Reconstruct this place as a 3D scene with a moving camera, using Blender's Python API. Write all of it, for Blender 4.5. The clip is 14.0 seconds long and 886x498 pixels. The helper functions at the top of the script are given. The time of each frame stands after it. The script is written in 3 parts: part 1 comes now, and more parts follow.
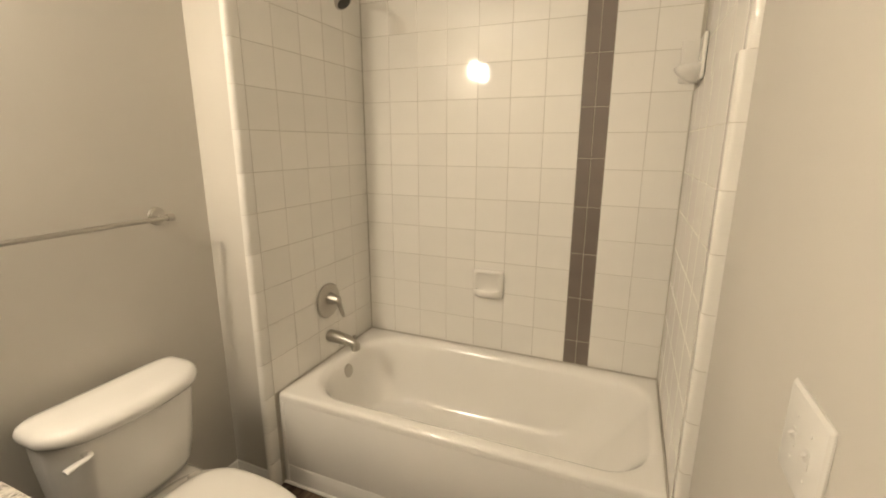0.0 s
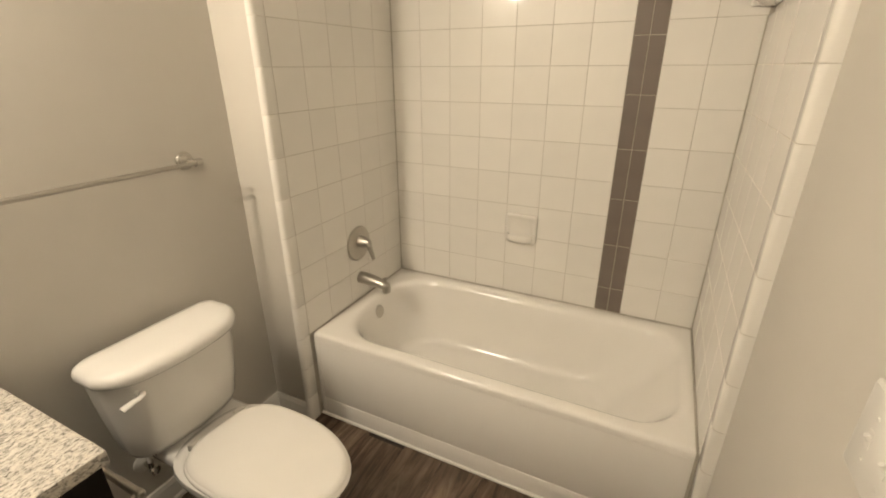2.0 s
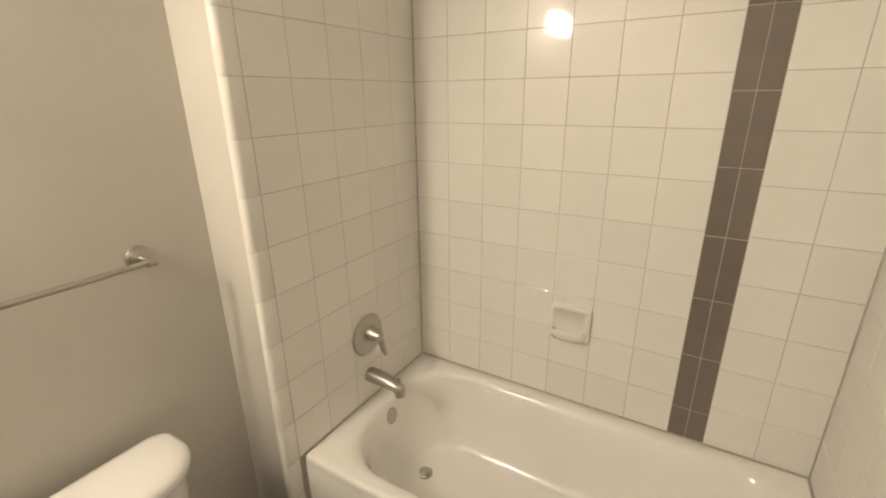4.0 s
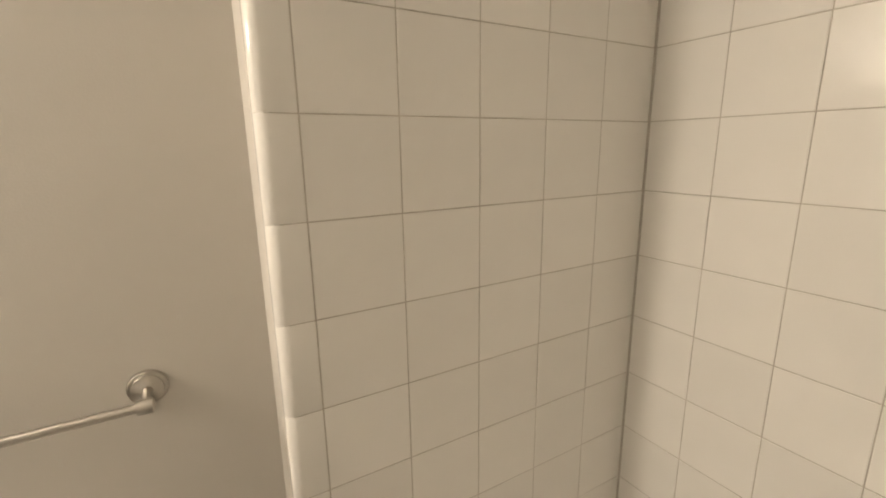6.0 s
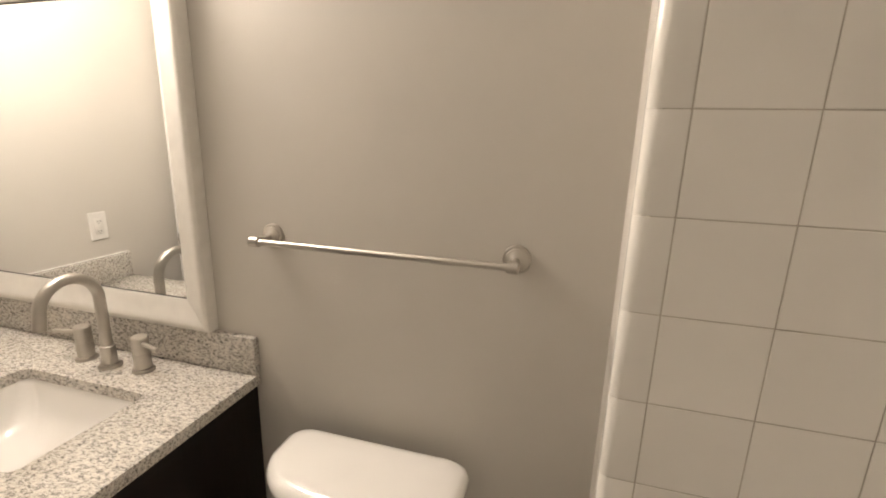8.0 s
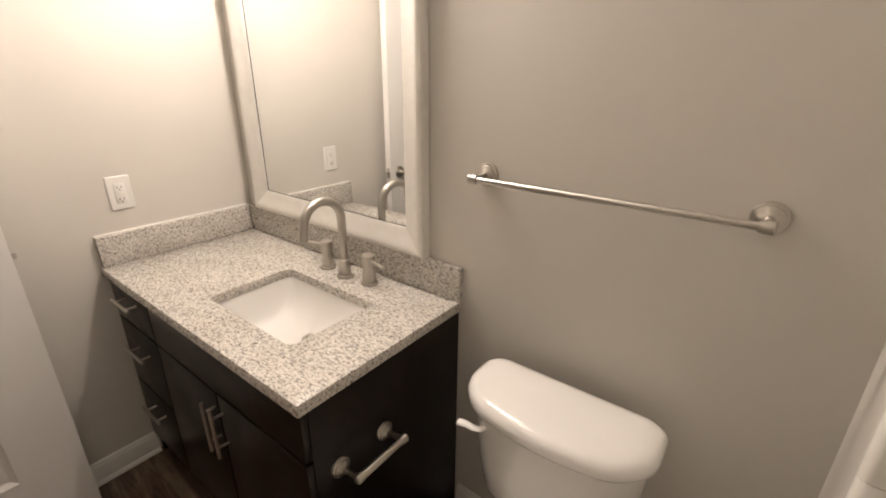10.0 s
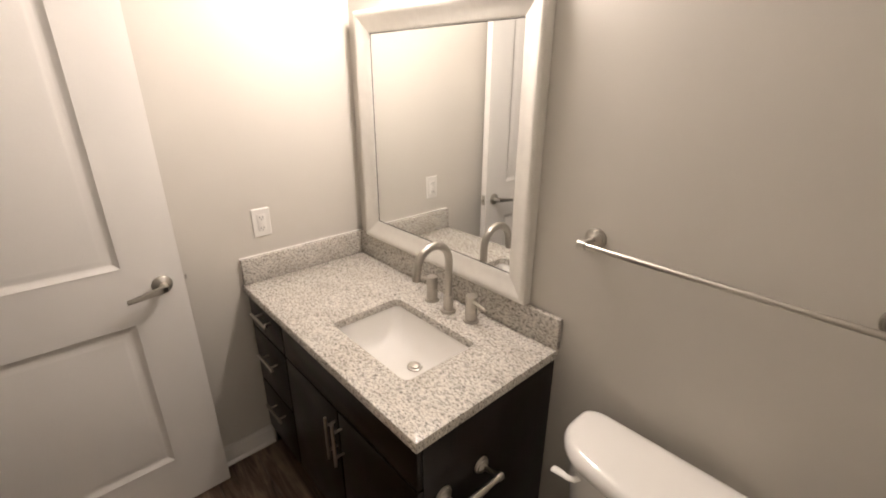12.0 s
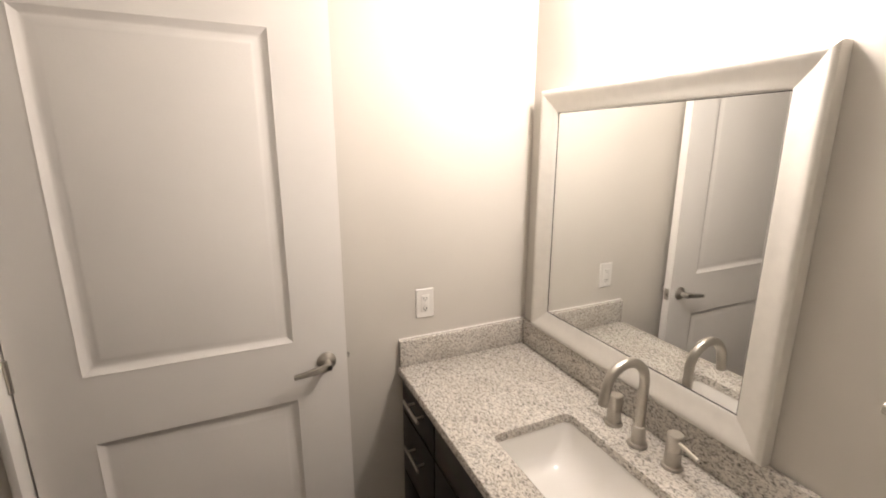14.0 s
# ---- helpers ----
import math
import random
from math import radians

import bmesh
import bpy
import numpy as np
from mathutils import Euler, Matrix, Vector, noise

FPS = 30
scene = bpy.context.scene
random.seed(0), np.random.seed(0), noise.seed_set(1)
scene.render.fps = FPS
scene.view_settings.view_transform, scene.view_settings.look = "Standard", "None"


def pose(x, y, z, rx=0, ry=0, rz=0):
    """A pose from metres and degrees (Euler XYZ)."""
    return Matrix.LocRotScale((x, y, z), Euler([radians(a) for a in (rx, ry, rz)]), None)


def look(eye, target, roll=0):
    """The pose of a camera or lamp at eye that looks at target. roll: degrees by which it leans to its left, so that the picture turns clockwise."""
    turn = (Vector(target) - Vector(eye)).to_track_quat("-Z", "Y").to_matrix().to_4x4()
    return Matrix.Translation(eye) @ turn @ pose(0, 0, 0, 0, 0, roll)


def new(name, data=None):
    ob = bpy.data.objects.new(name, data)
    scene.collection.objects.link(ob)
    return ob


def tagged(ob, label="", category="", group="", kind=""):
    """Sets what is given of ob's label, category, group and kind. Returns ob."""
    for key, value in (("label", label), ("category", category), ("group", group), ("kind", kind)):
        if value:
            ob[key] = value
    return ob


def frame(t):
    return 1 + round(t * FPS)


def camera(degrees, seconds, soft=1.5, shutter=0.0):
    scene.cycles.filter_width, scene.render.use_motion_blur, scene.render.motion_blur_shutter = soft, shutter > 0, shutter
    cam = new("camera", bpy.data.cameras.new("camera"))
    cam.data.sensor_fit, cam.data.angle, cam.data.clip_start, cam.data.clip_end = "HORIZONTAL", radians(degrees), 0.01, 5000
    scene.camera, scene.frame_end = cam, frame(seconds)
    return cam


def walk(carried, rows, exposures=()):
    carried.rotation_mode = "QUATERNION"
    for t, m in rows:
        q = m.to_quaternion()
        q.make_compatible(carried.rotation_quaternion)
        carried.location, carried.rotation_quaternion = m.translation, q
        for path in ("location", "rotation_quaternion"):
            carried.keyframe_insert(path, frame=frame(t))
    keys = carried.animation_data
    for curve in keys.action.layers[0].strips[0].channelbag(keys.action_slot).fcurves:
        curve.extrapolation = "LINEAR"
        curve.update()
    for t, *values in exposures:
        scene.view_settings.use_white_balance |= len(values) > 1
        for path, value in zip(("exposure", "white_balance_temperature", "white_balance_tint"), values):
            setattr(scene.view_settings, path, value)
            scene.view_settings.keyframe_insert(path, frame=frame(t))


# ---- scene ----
cam = camera(90.2, 14.0, soft=1.9)
PATH = [
    (0, (1.2847, -2.0139, 1.4567), (0.5321, -0.2196, 0.9937), 0.14),
    (0.5, (1.2595, -2.0157, 1.4242), (0.4960, -0.2608, 0.8433), 0.08),
    (1, (1.2723, -1.9956, 1.4099), (0.4861, -0.2876, 0.7283), -0.09),
    (1.5, (1.2669, -1.9751, 1.4377), (0.4674, -0.2988, 0.6957), -0.14),
    (2, (1.2342, -1.9610, 1.5010), (0.4154, -0.3026, 0.7400), -0.28),
    (2.5, (1.2014, -1.9012, 1.5660), (0.3635, -0.2470, 0.8166), -0.28),
    (3, (1.1805, -1.8345, 1.6004), (0.3035, -0.1850, 0.8863), -0.46),
    (5.5, (0.7260, -0.9949, 1.6071), (-0.7172, 0.2995, 1.1154), -0.76),
    (6, (0.6483, -0.9120, 1.6084), (-1.0369, 0.0674, 1.1601), -0.87),
    (6.5, (0.6236, -0.8768, 1.6010), (-1.2232, -0.2426, 1.1684), -0.18),
    (7, (0.6353, -0.8706, 1.5676), (-1.3081, -0.6762, 1.1373), 0.30),
    (7.5, (0.6783, -0.8809, 1.5294), (-1.2481, -1.1371, 1.0572), 0.68),
    (8, (0.7060, -0.9157, 1.4516), (-1.1654, -1.4390, 0.9783), 1.61),
    (8.5, (0.7184, -0.9437, 1.4256), (-1.0598, -1.6879, 0.8925), 1.56),
    (9, (0.7199, -0.9767, 1.3966), (-0.9421, -1.9046, 0.7827), 1.09),
    (11.5, (0.8454, -1.0366, 1.5900), (-0.4691, -2.3312, 0.8179), 0.47),
    (12, (0.8560, -1.0555, 1.6250), (-0.3971, -2.4299, 0.8898), 0.30),
    (12.5, (0.8499, -1.0737, 1.6501), (-0.3609, -2.5282, 1.0033), 0.20),
    (13, (0.8299, -1.1064, 1.6654), (-0.3067, -2.6527, 1.1023), -0.01),
    (13.5, (0.8365, -1.1880, 1.6677), (-0.1551, -2.8495, 1.1613), -0.11),
    (14, (0.8480, -1.3064, 1.6610), (0.0527, -3.0825, 1.1996), -0.01),
]

# ---- light ----
EXPOSURES = [(0.0, -0.47, 7450, 11), (3.0, -0.44, 7200, 11), (5.5, -0.51, 6950, 12), (8.0, -0.60, 6700, 16),
             (11.5, -0.72, 6550, 19), (14.0, -0.80, 6450, 18)]
walk(cam, [(t, look(eye, target, roll)) for t, eye, target, roll in PATH], EXPOSURES)
LAMP = (1.0, 0.92, 0.80)
LAMP_STRENGTH = 300.0
world = bpy.data.worlds.new("world")
scene.world = world
world.use_nodes = True
world.node_tree.nodes["Background"].inputs[0].default_value = (0.9, 0.85, 0.78, 1)
world.node_tree.nodes["Background"].inputs[1].default_value = 0.02


# ---- materials ----
def material(name, colour, rough=0.5, metal=0.0, var=0.0, scale=6.0, bump=0.0, bump_scale=60.0, island=0.0, coat=0.0,
             stretch=(1, 1, 1), rough_var=0.0, bump_distance=0.002, spec=0.5):
    """A plain procedural surface: colour with two scales of variation, roughness variation, fine relief."""
    m = bpy.data.materials.new(name)
    m.use_nodes = True
    nt = m.node_tree
    b = nt.nodes["Principled BSDF"]
    b.inputs["Base Color"].default_value = (*colour, 1)
    b.inputs["Roughness"].default_value = rough
    b.inputs["Metallic"].default_value = metal
    b.inputs["Coat Weight"].default_value = coat
    b.inputs["Specular IOR Level"].default_value = spec
    b.inputs["Coat Roughness"].default_value = 0.05
    tc = nt.nodes.new("ShaderNodeTexCoord")
    mp = nt.nodes.new("ShaderNodeMapping")
    mp.inputs["Scale"].default_value = stretch
    nt.links.new(tc.outputs["Object"], mp.inputs["Vector"])
    if var or island:
        n1 = nt.nodes.new("ShaderNodeTexNoise")
        n1.inputs["Scale"].default_value = scale
        n1.inputs["Detail"].default_value = 6
        nt.links.new(mp.outputs[0], n1.inputs["Vector"])
        r = nt.nodes.new("ShaderNodeMapRange")
        r.inputs["From Min"].default_value, r.inputs["From Max"].default_value = 0.3, 0.7
        r.inputs["To Min"].default_value, r.inputs["To Max"].default_value = 1 - var, 1 + var
        nt.links.new(n1.outputs["Fac"], r.inputs["Value"])
        value = r.outputs[0]
        if island:
            oi = nt.nodes.new("ShaderNodeObjectInfo")
            r2 = nt.nodes.new("ShaderNodeMapRange")
            r2.inputs["To Min"].default_value, r2.inputs["To Max"].default_value = 1 - island, 1 + island
            nt.links.new(oi.outputs["Random"], r2.inputs["Value"])
            mu = nt.nodes.new("ShaderNodeMath")
            mu.operation = "MULTIPLY"
            nt.links.new(value, mu.inputs[0])
            nt.links.new(r2.outputs[0], mu.inputs[1])
            value = mu.outputs[0]
        mix = nt.nodes.new("ShaderNodeVectorMath")
        mix.operation = "SCALE"
        mix.inputs[0].default_value = colour
        nt.links.new(value, mix.inputs["Scale"])
        nt.links.new(mix.outputs[0], b.inputs["Base Color"])
    if rough_var:
        n3 = nt.nodes.new("ShaderNodeTexNoise")
        n3.inputs["Scale"].default_value = scale * 2.3
        n3.inputs["Detail"].default_value = 4
        nt.links.new(mp.outputs[0], n3.inputs["Vector"])
        r3 = nt.nodes.new("ShaderNodeMapRange")
        r3.inputs["To Min"].default_value, r3.inputs["To Max"].default_value = rough - rough_var, rough + rough_var
        nt.links.new(n3.outputs["Fac"], r3.inputs["Value"])
        nt.links.new(r3.outputs[0], b.inputs["Roughness"])
    if bump:
        n2 = nt.nodes.new("ShaderNodeTexNoise")
        n2.inputs["Scale"].default_value = bump_scale
        n2.inputs["Detail"].default_value = 3
        nt.links.new(mp.outputs[0], n2.inputs["Vector"])
        bp = nt.nodes.new("ShaderNodeBump")
        bp.inputs["Strength"].default_value = bump
        bp.inputs["Distance"].default_value = bump_distance
        nt.links.new(n2.outputs["Fac"], bp.inputs["Height"])
        nt.links.new(bp.outputs[0], b.inputs["Normal"])
    return m


def ramp(nt, stops):
    r = nt.nodes.new("ShaderNodeValToRGB")
    while len(r.color_ramp.elements) < len(stops):
        r.color_ramp.elements.new(0.5)
    for e, (p, c) in zip(r.color_ramp.elements, stops):
        e.position, e.color = p, (*c, 1)
    return r


def granite_material():
    m = bpy.data.materials.new("speckled_granite")
    m.use_nodes = True
    nt = m.node_tree
    b = nt.nodes["Principled BSDF"]
    b.inputs["Roughness"].default_value = 0.16
    tc = nt.nodes.new("ShaderNodeTexCoord")
    mp = nt.nodes.new("ShaderNodeMapping")
    mp.inputs["Rotation"].default_value = (0.3, 0.2, 0.6)
    mp.inputs["Scale"].default_value = (1.0, 0.5, 0.8)
    nt.links.new(tc.outputs["Object"], mp.inputs[0])
    n1 = nt.nodes.new("ShaderNodeTexNoise")
    n1.inputs["Scale"].default_value, n1.inputs["Detail"].default_value, n1.inputs["Roughness"].default_value = 185, 3, 0.6
    n1.inputs["Distortion"].default_value = 0.7
    n2 = nt.nodes.new("ShaderNodeTexNoise")
    n2.inputs["Scale"].default_value, n2.inputs["Detail"].default_value = 210, 2
    n3 = nt.nodes.new("ShaderNodeTexNoise")
    n3.inputs["Scale"].default_value, n3.inputs["Detail"].default_value = 14, 3
    for n in (n1, n2, n3):
        nt.links.new(mp.outputs[0], n.inputs["Vector"])
    r1 = ramp(nt, [(0.30, (0.20, 0.19, 0.178)), (0.41, (0.37, 0.35, 0.322)), (0.49, (0.56, 0.535, 0.49)), (0.66, (0.70, 0.67, 0.62))])
    r2 = ramp(nt, [(0.31, (0.36, 0.35, 0.34)), (0.43, (1, 1, 1)), (0.6, (1, 0.99, 0.97))])
    r3 = ramp(nt, [(0.35, (0.9, 0.88, 0.86)), (0.65, (1.0, 1.0, 1.0))])
    nt.links.new(n1.outputs["Fac"], r1.inputs[0])
    nt.links.new(n2.outputs["Fac"], r2.inputs[0])
    nt.links.new(n3.outputs["Fac"], r3.inputs[0])
    a = r1.outputs[0]
    for r in (r2, r3):
        mx = nt.nodes.new("ShaderNodeVectorMath")
        mx.operation = "MULTIPLY"
        nt.links.new(a, mx.inputs[0])
        nt.links.new(r.outputs[0], mx.inputs[1])
        a = mx.outputs[0]
    nt.links.new(a, b.inputs["Base Color"])
    return m


def plank_material():
    m = bpy.data.materials.new("weathered_brown_plank")
    m.use_nodes = True
    nt = m.node_tree
    b = nt.nodes["Principled BSDF"]
    b.inputs["Roughness"].default_value = 0.42
    tc = nt.nodes.new("ShaderNodeTexCoord")
    oi = nt.nodes.new("ShaderNodeObjectInfo")
    off = nt.nodes.new("ShaderNodeVectorMath")
    off.operation = "SCALE"
    off.inputs[0].default_value = (37, 19, 11)
    nt.links.new(oi.outputs["Random"], off.inputs["Scale"])
    add = nt.nodes.new("ShaderNodeVectorMath")
    nt.links.new(tc.outputs["Object"], add.inputs[0])
    nt.links.new(off.outputs[0], add.inputs[1])
    mp = nt.nodes.new("ShaderNodeMapping")
    mp.inputs["Scale"].default_value = (1.0, 0.11, 1.0)
    nt.links.new(add.outputs[0], mp.inputs[0])
    n1 = nt.nodes.new("ShaderNodeTexNoise")
    n1.inputs["Scale"].default_value, n1.inputs["Detail"].default_value, n1.inputs["Distortion"].default_value = 24, 9, 1.6
    n1.inputs["Roughness"].default_value = 0.62
    nt.links.new(mp.outputs[0], n1.inputs["Vector"])
    n2 = nt.nodes.new("ShaderNodeTexNoise")
    n2.inputs["Scale"].default_value, n2.inputs["Detail"].default_value = 7, 3
    nt.links.new(add.outputs[0], n2.inputs["Vector"])
    r1 = ramp(nt, [(0.3, (0.026, 0.015, 0.009)), (0.44, (0.085, 0.054, 0.035)), (0.57, (0.165, 0.112, 0.076)), (0.74, (0.28, 0.21, 0.155))])
    r2 = ramp(nt, [(0.3, (0.6, 0.58, 0.55)), (0.7, (1.1, 1.1, 1.1))])
    nt.links.new(n1.outputs["Fac"], r1.inputs[0])
    nt.links.new(n2.outputs["Fac"], r2.inputs[0])
    mx = nt.nodes.new("ShaderNodeVectorMath")
    mx.operation = "MULTIPLY"
    nt.links.new(r1.outputs[0], mx.inputs[0])
    nt.links.new(r2.outputs[0], mx.inputs[1])
    nt.links.new(mx.outputs[0], b.inputs["Base Color"])
    bp = nt.nodes.new("ShaderNodeBump")
    bp.inputs["Strength"].default_value, bp.inputs["Distance"].default_value = 0.25, 0.001
    nt.links.new(n1.outputs["Fac"], bp.inputs["Height"])
    nt.links.new(bp.outputs[0], b.inputs["Normal"])
    return m


PAINT = material("greige_wall_paint", (0.585, 0.554, 0.503), 0.62, var=0.025, scale=2.5, bump=0.12, bump_scale=260, rough_var=0.05)
CEILING = material("white_ceiling_paint", (0.88, 0.87, 0.84), 0.8, var=0.02, scale=3, bump=0.2, bump_scale=180)
TRIM = material("white_gloss_trim", (0.74, 0.72, 0.68), 0.35, var=0.02, scale=5, bump=0.05, bump_scale=90)
DOOR = material("white_door_paint", (0.78, 0.755, 0.72), 0.42, var=0.02, scale=4, bump=0.08, bump_scale=200, rough_var=0.05)
TILE = material("cream_glazed_tile", (0.825, 0.80, 0.752), 0.06, var=0.02, scale=5, bump=0.05, bump_scale=9, island=0.025, coat=0.3)
BROWN = material("taupe_glazed_tile", (0.19, 0.155, 0.132), 0.2, var=0.05, scale=12, bump=0.05, bump_scale=9, island=0.05, coat=0.3)
GROUT = material("beige_grout", (0.46, 0.42, 0.36), 0.9, var=0.15, scale=14, bump=0.4, bump_scale=300)
CAULK = material("aged_caulk", (0.46, 0.425, 0.37), 0.6, var=0.15, scale=18)
WHITE_CAULK = material("white_caulk", (0.75, 0.73, 0.69), 0.5, var=0.04, scale=20)
ENAMEL = material("white_tub_enamel", (0.88, 0.855, 0.81), 0.14, var=0.015, scale=4, coat=0.4, bump=0.1, bump_scale=7)
CERAMIC = material("white_vitreous_china", (0.82, 0.80, 0.765), 0.10, var=0.015, scale=5, coat=0.5, bump=0.06, bump_scale=6)
SEAT = material("white_seat_plastic", (0.80, 0.775, 0.73), 0.24, var=0.015, scale=8)
PLASTIC = material("white_plate_plastic", (0.72, 0.70, 0.66), 0.32, var=0.01, scale=20)
SLOT = material("dark_slot", (0.03, 0.03, 0.03), 0.7)
GRANITE = granite_material()
ESPRESSO = material("espresso_stained_wood", (0.0095, 0.0056, 0.0036), 0.30, var=0.25, scale=30, stretch=(1, 1, 0.08), bump=0.1, bump_scale=120, spec=0.22)
NICKEL = material("brushed_nickel", (0.49, 0.463, 0.42), 0.36, 1.0, var=0.03, scale=40, rough_var=0.015)
CHROME = material("satin_chrome", (0.66, 0.64, 0.60), 0.16, 1.0, var=0.03, scale=40)
FRAME = material("champagne_silver_frame", (0.74, 0.715, 0.665), 0.46, 0.18, var=0.03, scale=30, bump=0.06, bump_scale=160, rough_var=0.06)
MIRROR = material("mirror_silver", (0.90, 0.91, 0.90), 0.004, 1.0)
# dark metal, with the shadow on small fittings put into its colour
DARK_METAL = material("dark_metal_shadow", (0.05, 0.045, 0.04), 0.5, 0.4)
PLANK = plank_material()
SUBFLOOR = material("dark_plank_joint", (0.03, 0.024, 0.02), 0.8, var=0.1)

GLOW = bpy.data.materials.new("lit_frosted_glass")
GLOW.use_nodes = True
gb = GLOW.node_tree.nodes["Principled BSDF"]
gb.inputs["Base Color"].default_value = (0.9, 0.88, 0.84, 1)
gb.inputs["Emission Color"].default_value = (*LAMP, 1)
gb.inputs["Emission Strength"].default_value = LAMP_STRENGTH


# ---- mesh tools ----
def part(name, bm, mat, parent=None, label="", sharp=35):
    me = bpy.data.meshes.new(name)
    bmesh.ops.recalc_face_normals(bm, faces=bm.faces)
    bm.to_mesh(me)
    bm.free()
    for p in me.polygons:
        p.use_smooth = True
    me.set_sharp_from_angle(angle=radians(sharp))
    me.materials.append(mat)
    ob = new(name, me)
    if parent is not None:
        ob.parent = parent
    if label:
        ob["label"] = label
    return ob


def thing(name, m, label, category, group=""):
    ob = new(name)
    ob.empty_display_size = 0.05
    ob.matrix_world = m
    return tagged(ob, label, category, group)


def structure(ob):
    return tagged(ob, kind="structure")


def box(lo, hi, bevel=0.0, seg=2, bm=None):
    bm = bm or bmesh.new()
    made = bmesh.ops.create_cube(bm, size=1)["verts"]
    for v in made:
        v.co = Vector([(lo[i] + hi[i]) / 2 + v.co[i] * (hi[i] - lo[i]) for i in range(3)])
    if bevel:
        edges = list({e for v in made for e in v.link_edges})
        bmesh.ops.bevel(bm, geom=edges, offset=bevel, segments=seg, profile=0.5, affect="EDGES", clamp_overlap=True)
    return bm


def loft(rings, cap_start=False, cap_end=False, bm=None, closed=True):
    """Skin a list of rings of equal length."""
    bm = bm or bmesh.new()
    vs = [[bm.verts.new(p) for p in r] for r in rings]
    n = len(rings[0])
    for a, b in zip(vs, vs[1:]):
        for i in range(n if closed else n - 1):
            j = (i + 1) % n
            bm.faces.new((a[i], a[j], b[j], b[i]))
    if cap_start:
        bm.faces.new(vs[0])
    if cap_end:
        bm.faces.new(vs[-1])
    return bm


def rrect(x0, x1, y0, y1, r, z, n=8):
    """A rounded rectangle as a ring; r may be four radii, from the far right corner anticlockwise."""
    rr = r if isinstance(r, (tuple, list)) else (r,) * 4
    out = []
    for k, (sx, sy) in enumerate(((1, 1), (-1, 1), (-1, -1), (1, -1))):
        q = rr[k]
        cx, cy = (x1 - q if sx > 0 else x0 + q), (y1 - q if sy > 0 else y0 + q)
        for i in range(n + 1):
            a = math.pi / 2 * (k + i / n)
            out.append((cx + q * math.cos(a), cy + q * math.sin(a), z))
    return out


def lathe(profile, m=None, n=24):
    """Turn (radius, height) pairs round local z, then place by m."""
    bm = bmesh.new()
    rings = [[(max(r, 1e-4) * math.cos(2 * math.pi * i / n), max(r, 1e-4) * math.sin(2 * math.pi * i / n), z) for i in range(n)] for r, z in profile]
    loft(rings, True, True, bm)
    if m is not None:
        bm.transform(m)
    return bm


def sweep(path, radius, n=14, flat=1.0, bm=None):
    """A round (or flattened) bar along a path; radius may be a list."""
    pts = [Vector(p) for p in path]
    rad = radius if isinstance(radius, (list, tuple)) else [radius] * len(pts)
    side = None
    rings = []
    for i, p in enumerate(pts):
        d = (pts[min(i + 1, len(pts) - 1)] - pts[max(i - 1, 0)]).normalized()
        if side is None:
            ref = Vector((0, 0, 1)) if abs(d.z) < 0.9 else Vector((0, 1, 0))
            side = d.cross(ref).normalized()
        side = (side - d * side.dot(d)).normalized()
        up = d.cross(side)
        rings.append([p + side * rad[i] * math.cos(2 * math.pi * k / n) + up * rad[i] * flat * math.sin(2 * math.pi * k / n) for k in range(n)])
    return loft(rings, True, True, bm)


def axis(origin, direction):
    """A pose whose z runs along direction."""
    return Matrix.Translation(origin) @ Vector(direction).to_track_quat("Z", "Y").to_matrix().to_4x4()


def arc(c, r, a0, a1, n, u, v):
    c, u, v = Vector(c), Vector(u), Vector(v)
    return [c + u * r * math.cos(a0 + (a1 - a0) * i / n) + v * r * math.sin(a0 + (a1 - a0) * i / n) for i in range(n + 1)]


# ---- plan, in metres ----
P = 0.1524          # tile pitch
RIM = 0.436         # tub rim
TX = 1.4786         # tiled end wall
EAST = 1.511        # painted east wall
CEIL = RIM + 13 * P + 0.02
# All that stands against the west wall is built in its own frame:
# x off the wall, y along it, from the counter's end.
S = pose(-0.210, -1.676, 0)
SOUTH = -1.125

# ---- structure ----
floor = structure(part("floor", box((-0.45, -3.1, -0.12), (2.7, 0.25, -0.004)), SUBFLOOR))
structure(part("ceiling", box((-0.45, -3.1, CEIL), (2.7, 0.25, CEIL + 0.1)), CEILING))
ww = structure(part("wall_west", box((-0.25, -1.40, 0), (0, 1.0, CEIL)), PAINT))
ww.matrix_world = S
ws = structure(part("wall_south", box((0.0, SOUTH - 0.15, 0), (1.80, SOUTH, CEIL)), PAINT))
ws.matrix_world = S
wing = structure(part("wall_wing", box((-0.30, -0.806, 0), (-0.024, 0.2, CEIL), 0.004), PAINT))
wall_tile_w = structure(part("wall_tub_west", box((-0.0235, -0.797, 0), (-0.0011, 0.0, CEIL)), GROUT))
wall_n = structure(part("wall_north", box((-0.0090, 0.0011, 0), (1.72, 0.2, CEIL)), GROUT))
wall_tile_e = structure(part("wall_tub_east", box((TX + 0.0011, -0.80, 0), (EAST - 0.001, 0.0, RIM + 8 * P)), GROUT))
wall_tile_e2 = structure(part("wall_tub_east_upper", box((TX + 0.0141, -0.80, RIM + 8 * P), (EAST - 0.001, 0.0, CEIL)), GROUT))
structure(part("wall_east_1", box((EAST, -1.74, 0), (EAST + 0.15, 0.0, CEIL)), PAINT))
structure(part("wall_east_2", box((1.475, -3.05, 0), (EAST + 0.15, -2.655, CEIL)), PAINT))
structure(part("wall_east_3", box((EAST, -2.655, 2.09), (EAST + 0.15, -1.74, CEIL)), PAINT))
